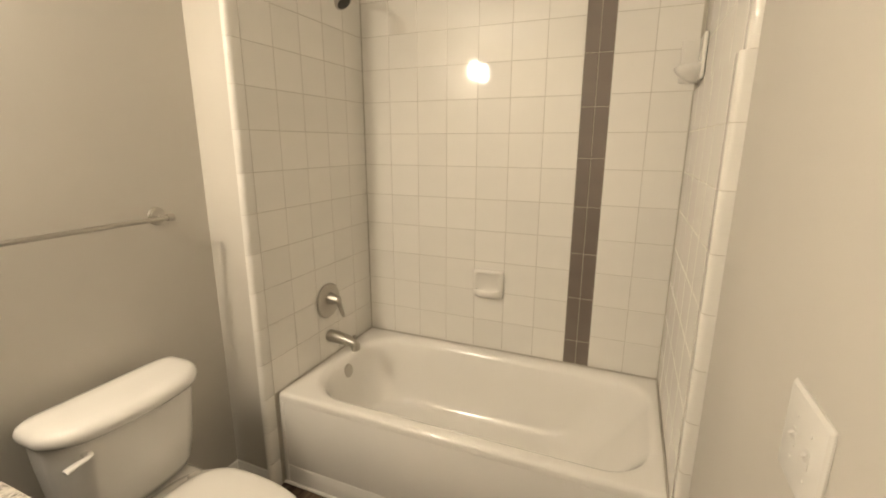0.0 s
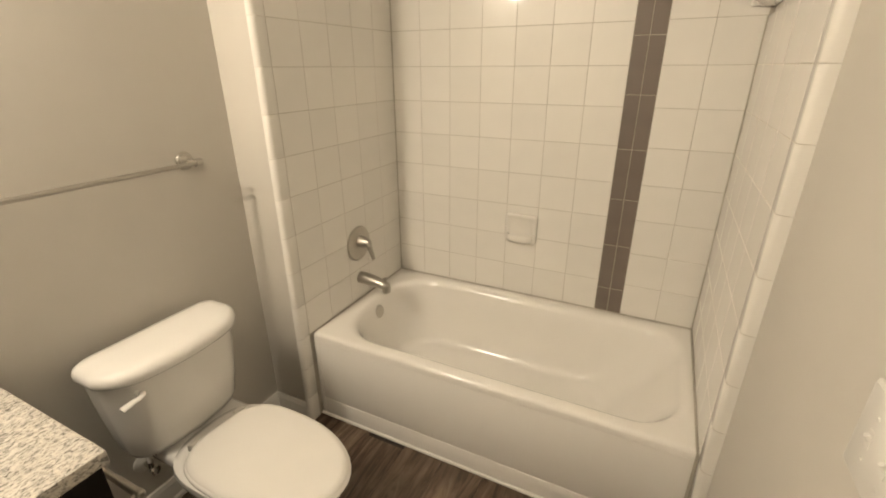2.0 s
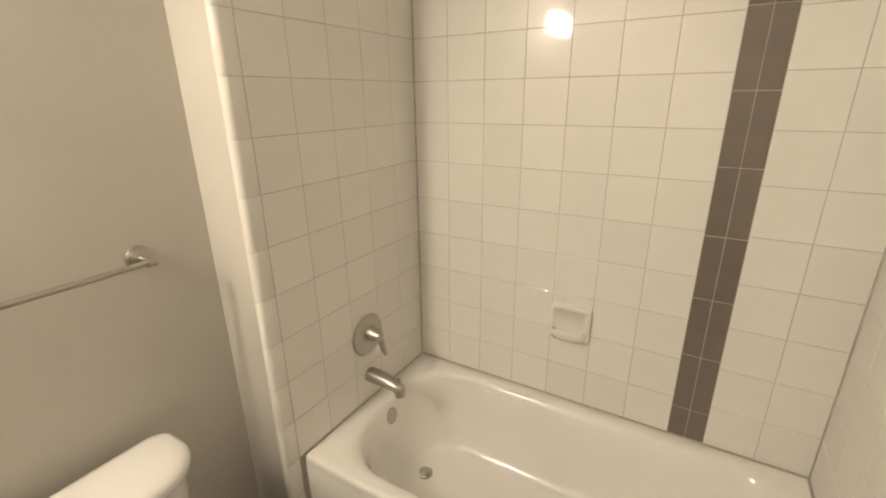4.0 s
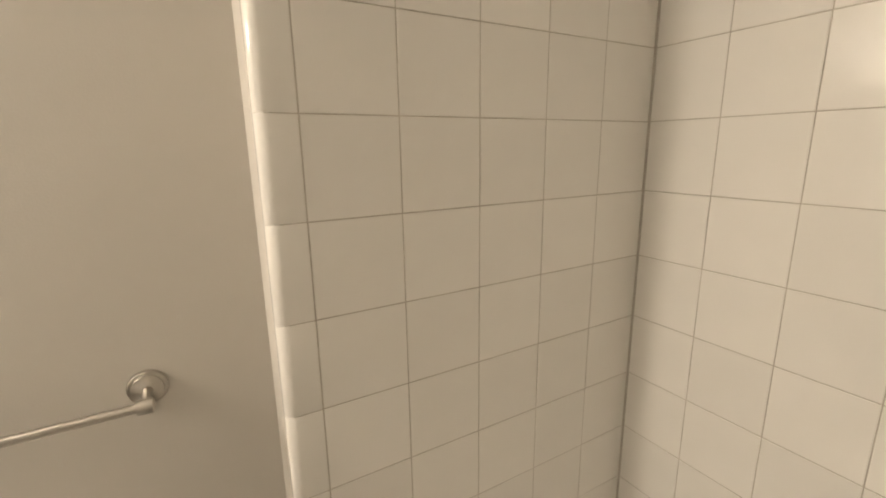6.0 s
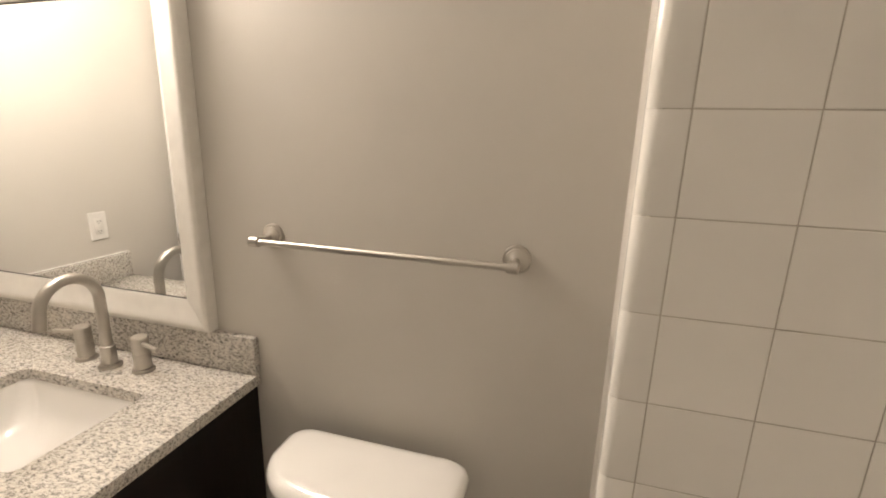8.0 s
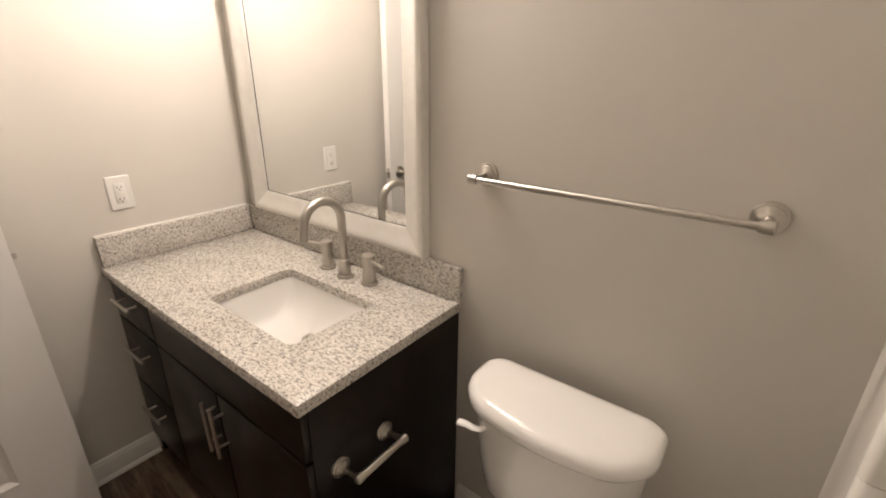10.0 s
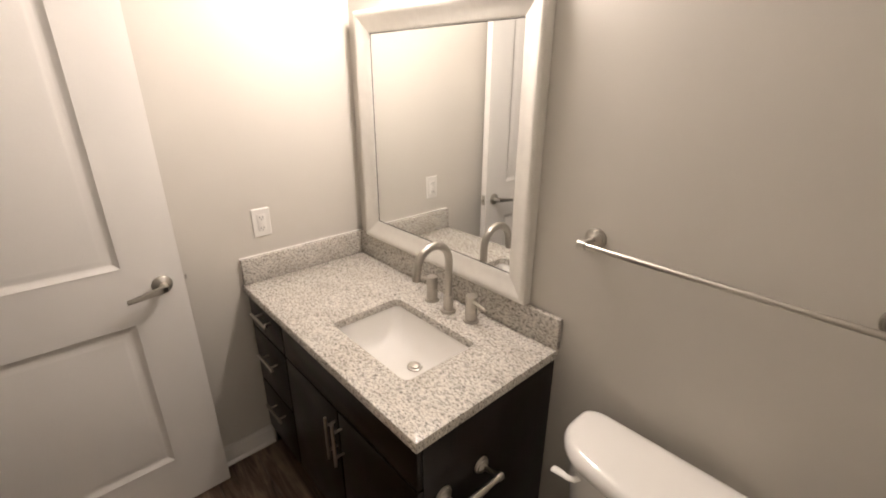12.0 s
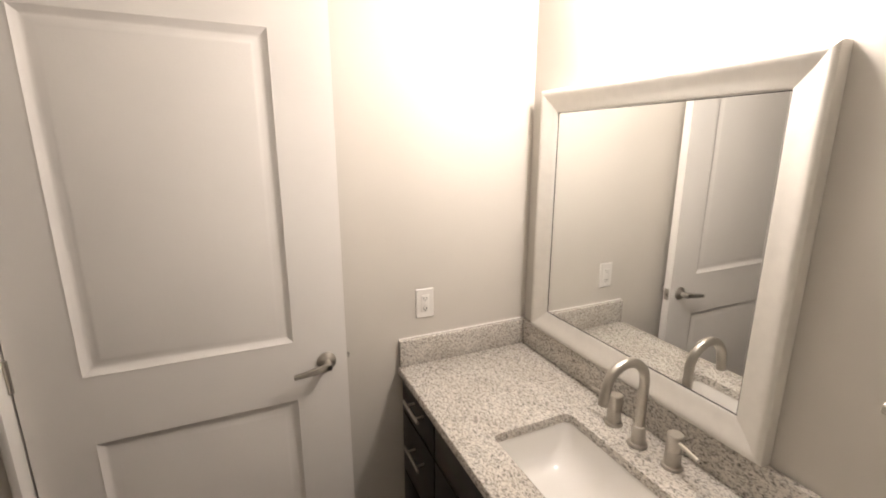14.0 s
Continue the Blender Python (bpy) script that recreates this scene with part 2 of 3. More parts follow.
# unseen plain walls, added to close off the hall beyond the doorway
structure(part("wall_hall_east", box((2.6, -3.1, 0), (2.7, 0.2, CEIL)), PAINT))
structure(part("wall_hall_south", box((EAST + 0.15, -3.1, 0), (2.6, -3.0, CEIL)), PAINT))
structure(part("wall_hall_north", box((EAST + 0.15, -0.9, 0), (2.6, -0.8, CEIL)), PAINT))

# door lining and casing
structure(part("trim", box((EAST - 0.014, -1.805, 0), (EAST - 0.001, -1.742, 2.15), 0.004), TRIM))
structure(part("trim", box((1.4535, -2.740, 0), (1.474, -2.645, 2.15), 0.003), TRIM))
structure(part("trim", box((EAST - 0.014, -2.644, 2.08), (EAST - 0.001, -1.806, 2.15), 0.004), TRIM))


def baseboard(p, q, m=None):
    """A moulded skirting from p to q, its back to the left of the way."""
    p, q = Vector(p), Vector(q)
    d = (q - p).normalized()
    o = Vector((d.y, -d.x, 0))
    prof = ((0, 0), (0.013, 0), (0.013, 0.058), (0.0105, 0.066), (0.0105, 0.071), (0.007, 0.079), (0.005, 0.088), (0, 0.092))
    bm = loft([[p + o * a + Vector((0, 0, z)) for a, z in prof], [q + o * a + Vector((0, 0, z)) for a, z in prof]], True, True)
    sh = part("baseboard", bm, TRIM, sharp=20)
    if m is not None:
        sh.matrix_world = m
    shoe = ((0, 0), (0.024, 0), (0.023, 0.008), (0.018, 0.014), (0.013, 0.016), (0, 0.016))
    part("shoe_moulding", loft([[p + o * a + Vector((0, 0, z)) for a, z in shoe], [q + o * a + Vector((0, 0, z)) for a, z in shoe]], True, True), TRIM, sh)
    return structure(sh)


baseboard((0, 0.0, 0), (0, 0.869, 0), S)
baseboard((-0.205, -0.806, 0), (-0.026, -0.806, 0))
baseboard((1.70, SOUTH, 0), (0.56, SOUTH, 0), S)
baseboard((EAST, -0.83, 0), (EAST, -1.74, 0))


# ---- tub ----
def tub():
    t = thing("bathtub", pose(0, 0, 0), "white enamelled alcove bathtub with a plain apron, between tiled walls", "bathtub")
    x0, x1, y0, y1 = 0.0015, TX - 0.0015, -0.7440, -0.0015
    rings = [rrect(x0, x1, y0, y1, 0.004, RIM - 0.035),
             rrect(x0, x1, y0, y1, 0.005, RIM - 0.014),
             rrect(x0, x1, y0 + 0.003, y1, 0.006, RIM - 0.006),
             rrect(x0, x1, y0 + 0.010, y1, 0.008, RIM - 0.001),
             rrect(x0 + 0.002, x1 - 0.002, y0 + 0.020, y1 - 0.002, 0.012, RIM)]
    a = dict(x0=0.076, x1=1.436, y0=-0.6760, y1=-0.056)

    def inner(g, z, r, lean=0.0):
        return rrect(a["x0"] + g, a["x1"] - g - lean, a["y0"] + g, a["y1"] - g, r, z)
    rad = (0.17, 0.20, 0.20, 0.17)
    rings += [inner(-0.024, RIM - 0.0006, rad), inner(-0.014, RIM - 0.003, rad), inner(-0.005, RIM - 0.008, rad), inner(0.003, RIM - 0.017, rad), inner(0.009, RIM - 0.030, rad),
              inner(0.020, RIM - 0.07, rad, 0.02), inner(0.034, RIM - 0.16, rad, 0.07), inner(0.050, RIM - 0.25, rad, 0.13),
              inner(0.066, RIM - 0.30, rad, 0.16), inner(0.088, RIM - 0.327, (0.15,) * 4, 0.18), inner(0.118, RIM - 0.340, (0.13,) * 4, 0.20),
              inner(0.17, RIM - 0.346, (0.10,) * 4, 0.22), inner(0.25, RIM - 0.348, (0.04,) * 4, 0.24)]
    part("basin", loft(rings, False, True), ENAMEL, t, sharp=60)
    bm = box((x0, -0.7432, 0.096), (x1, -0.7270, RIM - 0.034), 0.0025)
    part("apron", bm, ENAMEL, t)
    part("apron_skirt", box((x0, -0.7425, 0.006), (x1, -0.7240, 0.090), 0.0025), ENAMEL, t)
    part("apron_groove", box((x0 + 0.004, -0.7405, 0.085), (x1 - 0.004, -0.7250, 0.100)), ENAMEL, t)
    part("apron_edge", box((x0, -0.7455, 0.006), (x0 + 0.022, -0.7250, RIM - 0.03), 0.004), ENAMEL, t)
    part("caulk_line", sweep([(0.0, -0.7480, 0.004), (TX, -0.7480, 0.004)], 0.007, 8), WHITE_CAULK, t, "white caulk bead along the floor")
    part("overflow_plate", lathe([(0.0, 0.010), (0.022, 0.010), (0.031, 0.008), (0.035, 0.003), (0.036, 0.0)][::-1], axis((0.089, -0.372, 0.369), (1, 0, 0.18))), NICKEL, t, "round brushed nickel overflow plate")
    d = part("drain", lathe([(0.036, 0), (0.036, 0.003), (0.030, 0.005), (0.026, 0.002), (0.0, 0.002)], pose(0.212, -0.325, RIM - 0.346)), NICKEL, t, "brushed nickel drain")
    part("stopper", lathe([(0.020, 0), (0.021, 0.012), (0.016, 0.017), (0.0, 0.018)], pose(0.212, -0.325, RIM - 0.343)), NICKEL, d)
    # sealant along the tiles
    for p, q in (((0.003, -0.7440, RIM + 0.002), (0.003, 0, RIM + 0.002)), ((0, -0.003, RIM + 0.002), (TX, -0.003, RIM + 0.002)),
                 ((TX - 0.003, -0.7440, RIM + 0.002), (TX - 0.003, 0, RIM + 0.002))):
        part("sealant", sweep([p, q], 0.0038, 6), CAULK, t)
    return t


tub()
for p, q in (((0.001, -0.001, RIM), (0.001, -0.001, CEIL)), ((TX - 0.001, -0.001, RIM), (TX - 0.001, -0.001, RIM + 8 * P)),
             ((TX + 0.012, -0.001, RIM + 8 * P), (TX + 0.012, -0.001, CEIL)), ((0.002, -0.7500, 0.01), (0.002, -0.7500, RIM)), ((TX - 0.002, -0.7500, 0.01), (TX - 0.002, -0.7500, RIM))):
    structure(part("trim", sweep([p, q], 0.0034, 6), CAULK))


# ---- shower fittings ----
def shower_valve():
    y, z = -0.380, 0.726
    t = thing("shower_valve", pose(0.0005, y, z), "brushed nickel shower valve with round plate and lever on tile", "valve")
    part("escutcheon", lathe([(0.0, 0.0), (0.083, 0.0), (0.085, 0.004), (0.080, 0.010), (0.060, 0.014), (0.034, 0.016), (0.0, 0.016)], axis((0, 0, 0), (1, 0, 0)), 40), NICKEL, t)
    part("hub", lathe([(0.030, 0.012), (0.028, 0.030), (0.022, 0.052), (0.019, 0.066), (0.012, 0.072), (0, 0.073)], axis((0, 0, 0.012), (1, 0, -0.05)), 28), NICKEL, t)
    part("lever", sweep([(0.055, 0.0, 0.010), (0.062, 0.006, -0.014), (0.066, 0.011, -0.038), (0.071, 0.014, -0.062), (0.076, 0.015, -0.076)], [0.015, 0.014, 0.012, 0.011, 0.008], 12, 0.7), NICKEL, t)
    for a in (0.7, 2.4):
        part("screw", lathe([(0.006, 0), (0.005, 0.003), (0, 0.003)], axis((0.010, 0.058 * math.cos(a + 1.0), 0.058 * math.sin(a + 1.0)), (1, 0, 0)), 12), DARK_METAL, t)


def tub_spout():
    t = thing("tub_spout", pose(0.0005, -0.380, 0.545), "brushed nickel tub spout with diverter knob on tile", "spout")
    part("body", sweep([(0, 0, 0), (0.035, 0, 0.0), (0.085, 0, -0.005), (0.130, 0, -0.014), (0.150, 0, -0.020), (0.160, 0, -0.032)],
                       [0.031, 0.031, 0.028, 0.025, 0.022, 0.014], 24, 0.95), NICKEL, t)
    part("outlet", lathe([(0.020, 0.0), (0.021, 0.02), (0.019, 0.03), (0.0, 0.03)], axis((0.144, 0, -0.020), (0.15, 0, -1)), 20), NICKEL, t)
    part("diverter_knob", lathe([(0.004, 0), (0.004, 0.014), (0.009, 0.017), (0.009, 0.024), (0.0, 0.026)], pose(0.143, 0, 0.0), 16), NICKEL, t)


def shower_head():
    t = thing("showerhead", pose(0, -0.385, 2.10), "brushed nickel shower head on a bent arm", "shower head")
    part("flange", lathe([(0.030, 0.0005), (0.028, 0.006), (0.014, 0.010), (0.0, 0.010)], axis((0, 0, 0), (1, 0, 0))), NICKEL, t)
    part("arm", sweep([(0, 0, 0), (0.05, 0, 0), (0.085, 0, -0.008), (0.115, 0, -0.030), (0.13, 0, -0.048)], 0.009, 14), NICKEL, t)
    h = part("head", lathe([(0.010, 0), (0.014, 0.01), (0.014, 0.022), (0.021, 0.034), (0.034, 0.060), (0.037, 0.070), (0.036, 0.075), (0.0, 0.075)], axis((0.125, 0, -0.040), (0.62, 0, -0.78)), 28), NICKEL, t)
    part("spray_face", lathe([(0.029, 0.0755), (0.028, 0.078), (0.0, 0.078)], axis((0.125, 0, -0.040), (0.62, 0, -0.78)), 24), DARK_METAL, h, "grey nozzle plate")


def soap_dish():
    t = thing("soap_dish", pose(0.686, 0, 0.786), "cream ceramic soap dish set into the tile wall", "soap dish")
    f = lambda y, g, r: [(x, y, z) for x, z, _ in rrect(-0.077 + g, 0.077 - g, -0.072 + g, 0.072 - g, r, 0)]
    part("back_plate", loft([f(-0.0005, 0, 0.016), f(-0.012, 0.0, 0.016), f(-0.019, 0.003, 0.016), f(-0.022, 0.010, 0.014), f(-0.021, 0.018, 0.012), f(-0.011, 0.024, 0.01)], True, True), TILE, t, sharp=60)
    k = [(-0.064, 0.0), (-0.06, -0.030), (-0.03, -0.044), (0.03, -0.044), (0.06, -0.030), (0.064, 0.0)]
    bm = loft([[(x * 0.9, y * 0.7 - 0.008, -0.066) for x, y in k], [(x, y - 0.008, -0.050) for x, y in k], [(x, y - 0.010, -0.030) for x, y in k],
               [(x * 0.97, y * 0.93 - 0.010, -0.024) for x, y in k], [(x * 0.86, y * 0.8 - 0.010, -0.030) for x, y in k], [(x * 0.8, y * 0.7 - 0.010, -0.044) for x, y in k]], True, True)
    part("tray", bm, TILE, t, sharp=60)


def corner_shelf():
    t = thing("corner_shelf", pose(TX + 0.0118, -0.0005, 1.714), "cream ceramic corner shelf fixed between two tiled walls", "shelf")
    n = 12

    def q(r, z, e=0.0):
        return [(-e, -e, z)] + [(-e - r * math.cos(math.pi / 2 * i / n), -e - 1.5 * r * math.sin(math.pi / 2 * i / n), z) for i in range(n + 1)]
    part("tray", loft([q(0.030, -0.030), q(0.052, -0.020), q(0.078, 0.002), q(0.090, 0.020), q(0.089, 0.026), q(0.083, 0.026), q(0.074, 0.016), q(0.052, 0.006), q(0.03, 0.002)], True, True), TILE, t, sharp=60)
    part("back_plate", box((-0.070, -0.012, -0.03), (0.0, 0, 0.125), 0.007, 3), TILE, t)
    part("side_plate", box((-0.013, -0.142, -0.03), (0.0, -0.0125, 0.125), 0.006, 3), TILE, t)


shower_valve()
tub_spout()
shower_head()
soap_dish()
corner_shelf()


# ---- toilet ----
def egg(x0, x1, w, z, yc=0.0, n=40):
    """An egg-shaped ring: rounder at the front (x1), broad at the back."""
    out = []
    x1 -= 0.026
    xm = x0 + (x1 - x0) * 0.42
    for i in range(n):
        a = 2 * math.pi * i / n
        c, s = math.cos(a), math.sin(a)
        if c >= 0:
            x = xm + (x1 - xm) * c
            y = w * s
        else:
            x = xm - (xm - x0) * abs(c) ** 0.58
            y = w * math.copysign(abs(s) ** 0.72, s)
        out.append((x, yc + y, z))
    return out


def tank_ring(x0, x1, w, z, bow):
    """A bowed tank outline: straight back, curved front, round corners."""
    d = x1 - x0
    w *= 0.982
    base = []
    for x, y, _ in rrect(x0, x1, -w, w, (d * 0.42, d * 0.24, d * 0.24, d * 0.42), z, 10):
        base.append((x, y))
    flat = []
    for (xa, ya), (xb, yb) in zip(base, base[1:] + base[:1]):
        k = 8 if abs(yb - ya) > w * 0.6 else 1
        flat += [(xa + (xb - xa) * i / k, ya + (yb - ya) * i / k) for i in range(k)]
    return [(x - bow * (y / w) ** 2 * (x - x0) / d, y, z) for x, y in flat]


def toilet():
    t = thing("toilet", S @ pose(0.034, 0.377, 0), "white two-piece toilet with closed lid, on wood-look floor", "toilet")
    # tank, lid, lever
    part("tank", loft([tank_ring(0.070, 0.160, 0.150, 0.388, 0.02), tank_ring(0.058, 0.180, 0.178, 0.398, 0.03), tank_ring(0.050, 0.192, 0.190, 0.425, 0.035),
                       tank_ring(0.042, 0.210, 0.203, 0.52, 0.04), tank_ring(0.036, 0.222, 0.213, 0.62, 0.045), tank_ring(0.034, 0.226, 0.217, 0.695, 0.045)], True, True), CERAMIC, t, sharp=60)
    part("tank_lid", loft([tank_ring(0.036, 0.226, 0.218, 0.6955, 0.045), tank_ring(0.026, 0.240, 0.228, 0.698, 0.045), tank_ring(0.022, 0.246, 0.233, 0.708, 0.045),
                           tank_ring(0.022, 0.246, 0.233, 0.722, 0.045), tank_ring(0.026, 0.240, 0.228, 0.734, 0.045), tank_ring(0.036, 0.226, 0.216, 0.742, 0.043),
                           tank_ring(0.055, 0.200, 0.19, 0.747, 0.036), tank_ring(0.09, 0.160, 0.13, 0.749, 0.02)], True, True), CERAMIC, t, sharp=70)
    lv = part("flush_lever", sweep([(0.200, -0.140, 0.656), (0.216, -0.147, 0.656), (0.221, -0.163, 0.655), (0.220, -0.178, 0.654), (0.219, -0.195, 0.651), (0.219, -0.208, 0.648)],
                                   [0.007, 0.009, 0.009, 0.010, 0.012, 0.011], 14, 0.55), CERAMIC, t, "white flush lever")
    part("lever_boss", lathe([(0.014, 0), (0.014, 0.010), (0.010, 0.014), (0, 0.014)], axis((0.190, -0.143, 0.656), (1, -0.2, 0)), 20), CERAMIC, lv)
    # bowl
    o = 0.008
    part("bowl", loft([egg(0.17, 0.60, 0.105, 0.001, o), egg(0.16, 0.61, 0.112, 0.012, o), egg(0.18, 0.58, 0.100, 0.05, o), egg(0.20, 0.58, 0.100, 0.12, o),
                       egg(0.20, 0.63, 0.125, 0.20, o), egg(0.19, 0.70, 0.155, 0.29, o), egg(0.18, 0.755, 0.172, 0.35, o), egg(0.175, 0.775, 0.178, 0.375, o),
                       egg(0.18, 0.775, 0.176, 0.388, o), egg(0.20, 0.755, 0.160, 0.392, o)], True, True), CERAMIC, t, sharp=60)
    part("deck", box((0.075, -0.125, 0.330), (0.30, 0.160, 0.387), 0.022, 4), CERAMIC, t)
    part("seat", loft([egg(0.246, 0.775, 0.165, 0.393, o), egg(0.238, 0.784, 0.175, 0.396, o), egg(0.238, 0.790, 0.177, 0.404, o), egg(0.242, 0.786, 0.173, 0.409, o), egg(0.28, 0.76, 0.15, 0.4095, o)], True, True), SEAT, t, sharp=60)
    part("seat_lid", loft([egg(0.28, 0.755, 0.150, 0.4065, o), egg(0.246, 0.778, 0.167, 0.408, o), egg(0.244, 0.782, 0.170, 0.413, o), egg(0.248, 0.778, 0.166, 0.419, o),
                           egg(0.262, 0.760, 0.152, 0.422, o), egg(0.33, 0.70, 0.11, 0.424, o)], True, True), SEAT, t, sharp=60)
    for y in (-0.065, 0.105):
        part("hinge", box((0.228, y - 0.020, 0.388), (0.256, y + 0.020, 0.414), 0.008, 3), SEAT, t)
    part("tank_bolt", lathe([(0.016, 0), (0.016, 0.014), (0.008, 0.022), (0, 0.022)], pose(0.115, -0.115, 0.366), 12), DARK_METAL, t)
    part("bolt_cap", lathe([(0.016, 0), (0.015, 0.010), (0.009, 0.017), (0, 0.018)], pose(0.33, -0.10, 0.03), 16), SEAT, t)


def supply_valve():
    t = thing("shutoff_valve", S @ pose(0, 0.275, 0.235), "chrome toilet shutoff valve with round wall plate and hose", "valve")
    part("escutcheon", lathe([(0.034, 0.0005), (0.033, 0.005), (0.022, 0.011), (0.010, 0.014), (0, 0.014)], axis((0, 0, 0), (1, 0, 0)), 28), PLASTIC, t, "white round wall plate")
    part("stub", sweep([(0.005, 0, 0), (0.055, 0, 0)], 0.008, 12), CHROME, t)
    part("valve_body", sweep([(0.045, 0, -0.018), (0.045, 0, 0.024)], 0.011, 12), CHROME, t)
    part("handle", lathe([(0.006, 0), (0.018, 0.003), (0.020, 0.008), (0.015, 0.013), (0, 0.014)], axis((0.058, 0.0, -0.006), (1, 0.25, 0)), 8), CHROME, t)
    part("hose", sweep([(0.045, 0, 0.02), (0.045, 0.0, 0.045), (0.050, 0.010, 0.075), (0.075, 0.030, 0.100), (0.100, 0.035, 0.125)], 0.006, 10), PLASTIC, t, "white braided supply hose")
    part("hose_nut", lathe([(0.013, 0), (0.015, 0.004), (0.015, 0.02), (0.010, 0.026), (0, 0.026)], pose(0.100, 0.035, 0.095), 8), DARK_METAL, t)


toilet()
supply_valve()


# ---- rails ----
def flange(parent, at, way, r=0.030, n=30):
    """A stepped round wall flange."""
    return part("flange", lathe([(r, 0.0005), (r, 0.005), (r * 0.94, 0.008), (r * 0.80, 0.009), (r * 0.76, 0.013), (r * 0.45, 0.017), (r * 0.32, 0.020), (0, 0.020)], axis(at, way), n), NICKEL, parent)


def towel_bar():
    t = thing("towel_bar", S @ pose(0, 0, 1.213), "brushed nickel towel bar with round flanges on the wall", "towel bar")
    for y, e in ((0.0686, -1), (0.6680, 1)):
        flange(t, (0, y, 0), (1, 0, 0), 0.031)
        part("post", sweep([(0.015, y, 0), (0.045, y, 0), (0.076, y, 0)], [0.0085, 0.0075, 0.0085], 16), NICKEL, t)
        part("end_cap", lathe([(0.0115, -0.012), (0.0125, -0.004), (0.0125, 0.010), (0.009, 0.013), (0, 0.014)], axis((0.072, y, 0), (0, e, 0)), 18), NICKEL, t)
    part("bar", sweep([(0.072, 0.0686, 0), (0.072, 0.6680, 0)], 0.0075, 18), NICKEL, t)


def paper_holder():
    t = thing("toilet_paper_holder", S @ pose(0, -0.0135, 0.577), "empty brushed nickel toilet paper holder on cabinet side", "paper holder")
    for x in (0.337, 0.484):
        flange(t, (x, 0, 0), (0, 1, 0), 0.027)
        part("post", sweep([(x, 0.012, 0), (x, 0.040, 0.006), (x, 0.072, 0.012)], [0.008, 0.007, 0.009], 14), NICKEL, t)
        part("knuckle", lathe([(0.010, -0.010), (0.0115, -0.004), (0.0115, 0.008), (0.007, 0.012), (0, 0.012)], axis((x, 0.072, 0.012), (1 if x > 0.4 else -1, 0, 0)), 16), NICKEL, t)
    part("roller", sweep([(0.345, 0.072, 0.012), (0.392, 0.072, 0.012), (0.394, 0.072, 0.012), (0.476, 0.072, 0.012)], [0.0085, 0.0085, 0.0100, 0.0100], 16), NICKEL, t)


towel_bar()
paper_holder()


# ---- vanity ----
FX = 0.5515          # cabinet face


def bar_pull(parent, p, q):
    h = part("pull", sweep([p, q], 0.0055, 12), NICKEL, parent, "slim brushed nickel bar pull")
    a, b = Vector(p), Vector(q)
    for k in (0.2, 0.8):
        c = a.lerp(b, k)
        part("standoff", sweep([c - Vector((0.032, 0, 0)), c], 0.0042, 10), NICKEL, h)


def vanity():
    t = thing("vanity_cabinet", S, "espresso wood vanity cabinet with three drawers and two doors", "cabinet")
    Y0 = SOUTH + 0.006
    part("side_panel", box((0.004, -0.030, 0.0), (FX, -0.012, 0.7945), 0.0015), ESPRESSO, t)
    part("side_panel", box((0.004, Y0, 0.0), (FX, Y0 + 0.018, 0.7945), 0.0015), ESPRESSO, t)
    part("bottom_panel", box((0.006, Y0 + 0.018, 0.085), (FX, -0.030, 0.103)), ESPRESSO, t)
    part("back_panel", box((0.006, Y0 + 0.018, 0.103), (0.014, -0.030, 0.7945)), ESPRESSO, t)
    part("toe_kick", box((FX - 0.075, Y0 + 0.018, 0.0), (FX - 0.060, -0.030, 0.085)), ESPRESSO, t)
    part("face_frame", box((FX - 0.018, Y0 + 0.018, 0.103), (FX - 0.004, -0.030, 0.60)), ESPRESSO, t)
    part("face_rail", box((FX - 0.018, Y0 + 0.018, 0.708), (FX - 0.004, -0.030, 0.7945)), ESPRESSO, t)
    part("filler", box((FX - 0.004, Y0, 0.103), (FX + 0.014, -1.098, 0.7945), 0.001), ESPRESSO, t)

    def front(name, y0, y1, z0, z1):
        return part(name, box((FX + 0.001, y0, z0), (FX + 0.019, y1, z1), 0.002), ESPRESSO, t)
    for z0, z1, zh in ((0.652, 0.788, 0.750), (0.384, 0.644, 0.560), (0.112, 0.376, 0.306)):
        d = front("drawer", -1.096, -0.794, z0, z1)
        bar_pull(d, (FX + 0.051, -1.000, zh), (FX + 0.051, -0.856, zh))
    front("false_front", -0.786, -0.012, 0.652, 0.788)
    d = front("door", -0.786, -0.416, 0.112, 0.644)
    bar_pull(d, (FX + 0.051, -0.434, 0.455), (FX + 0.051, -0.434, 0.622))
    d = front("door", -0.408, -0.012, 0.112, 0.644)
    bar_pull(d, (FX + 0.051, -0.391, 0.455), (FX + 0.051, -0.391, 0.622))


SX0, SX1, SY0, SY1 = 0.180, 0.460, -0.610, -0.195


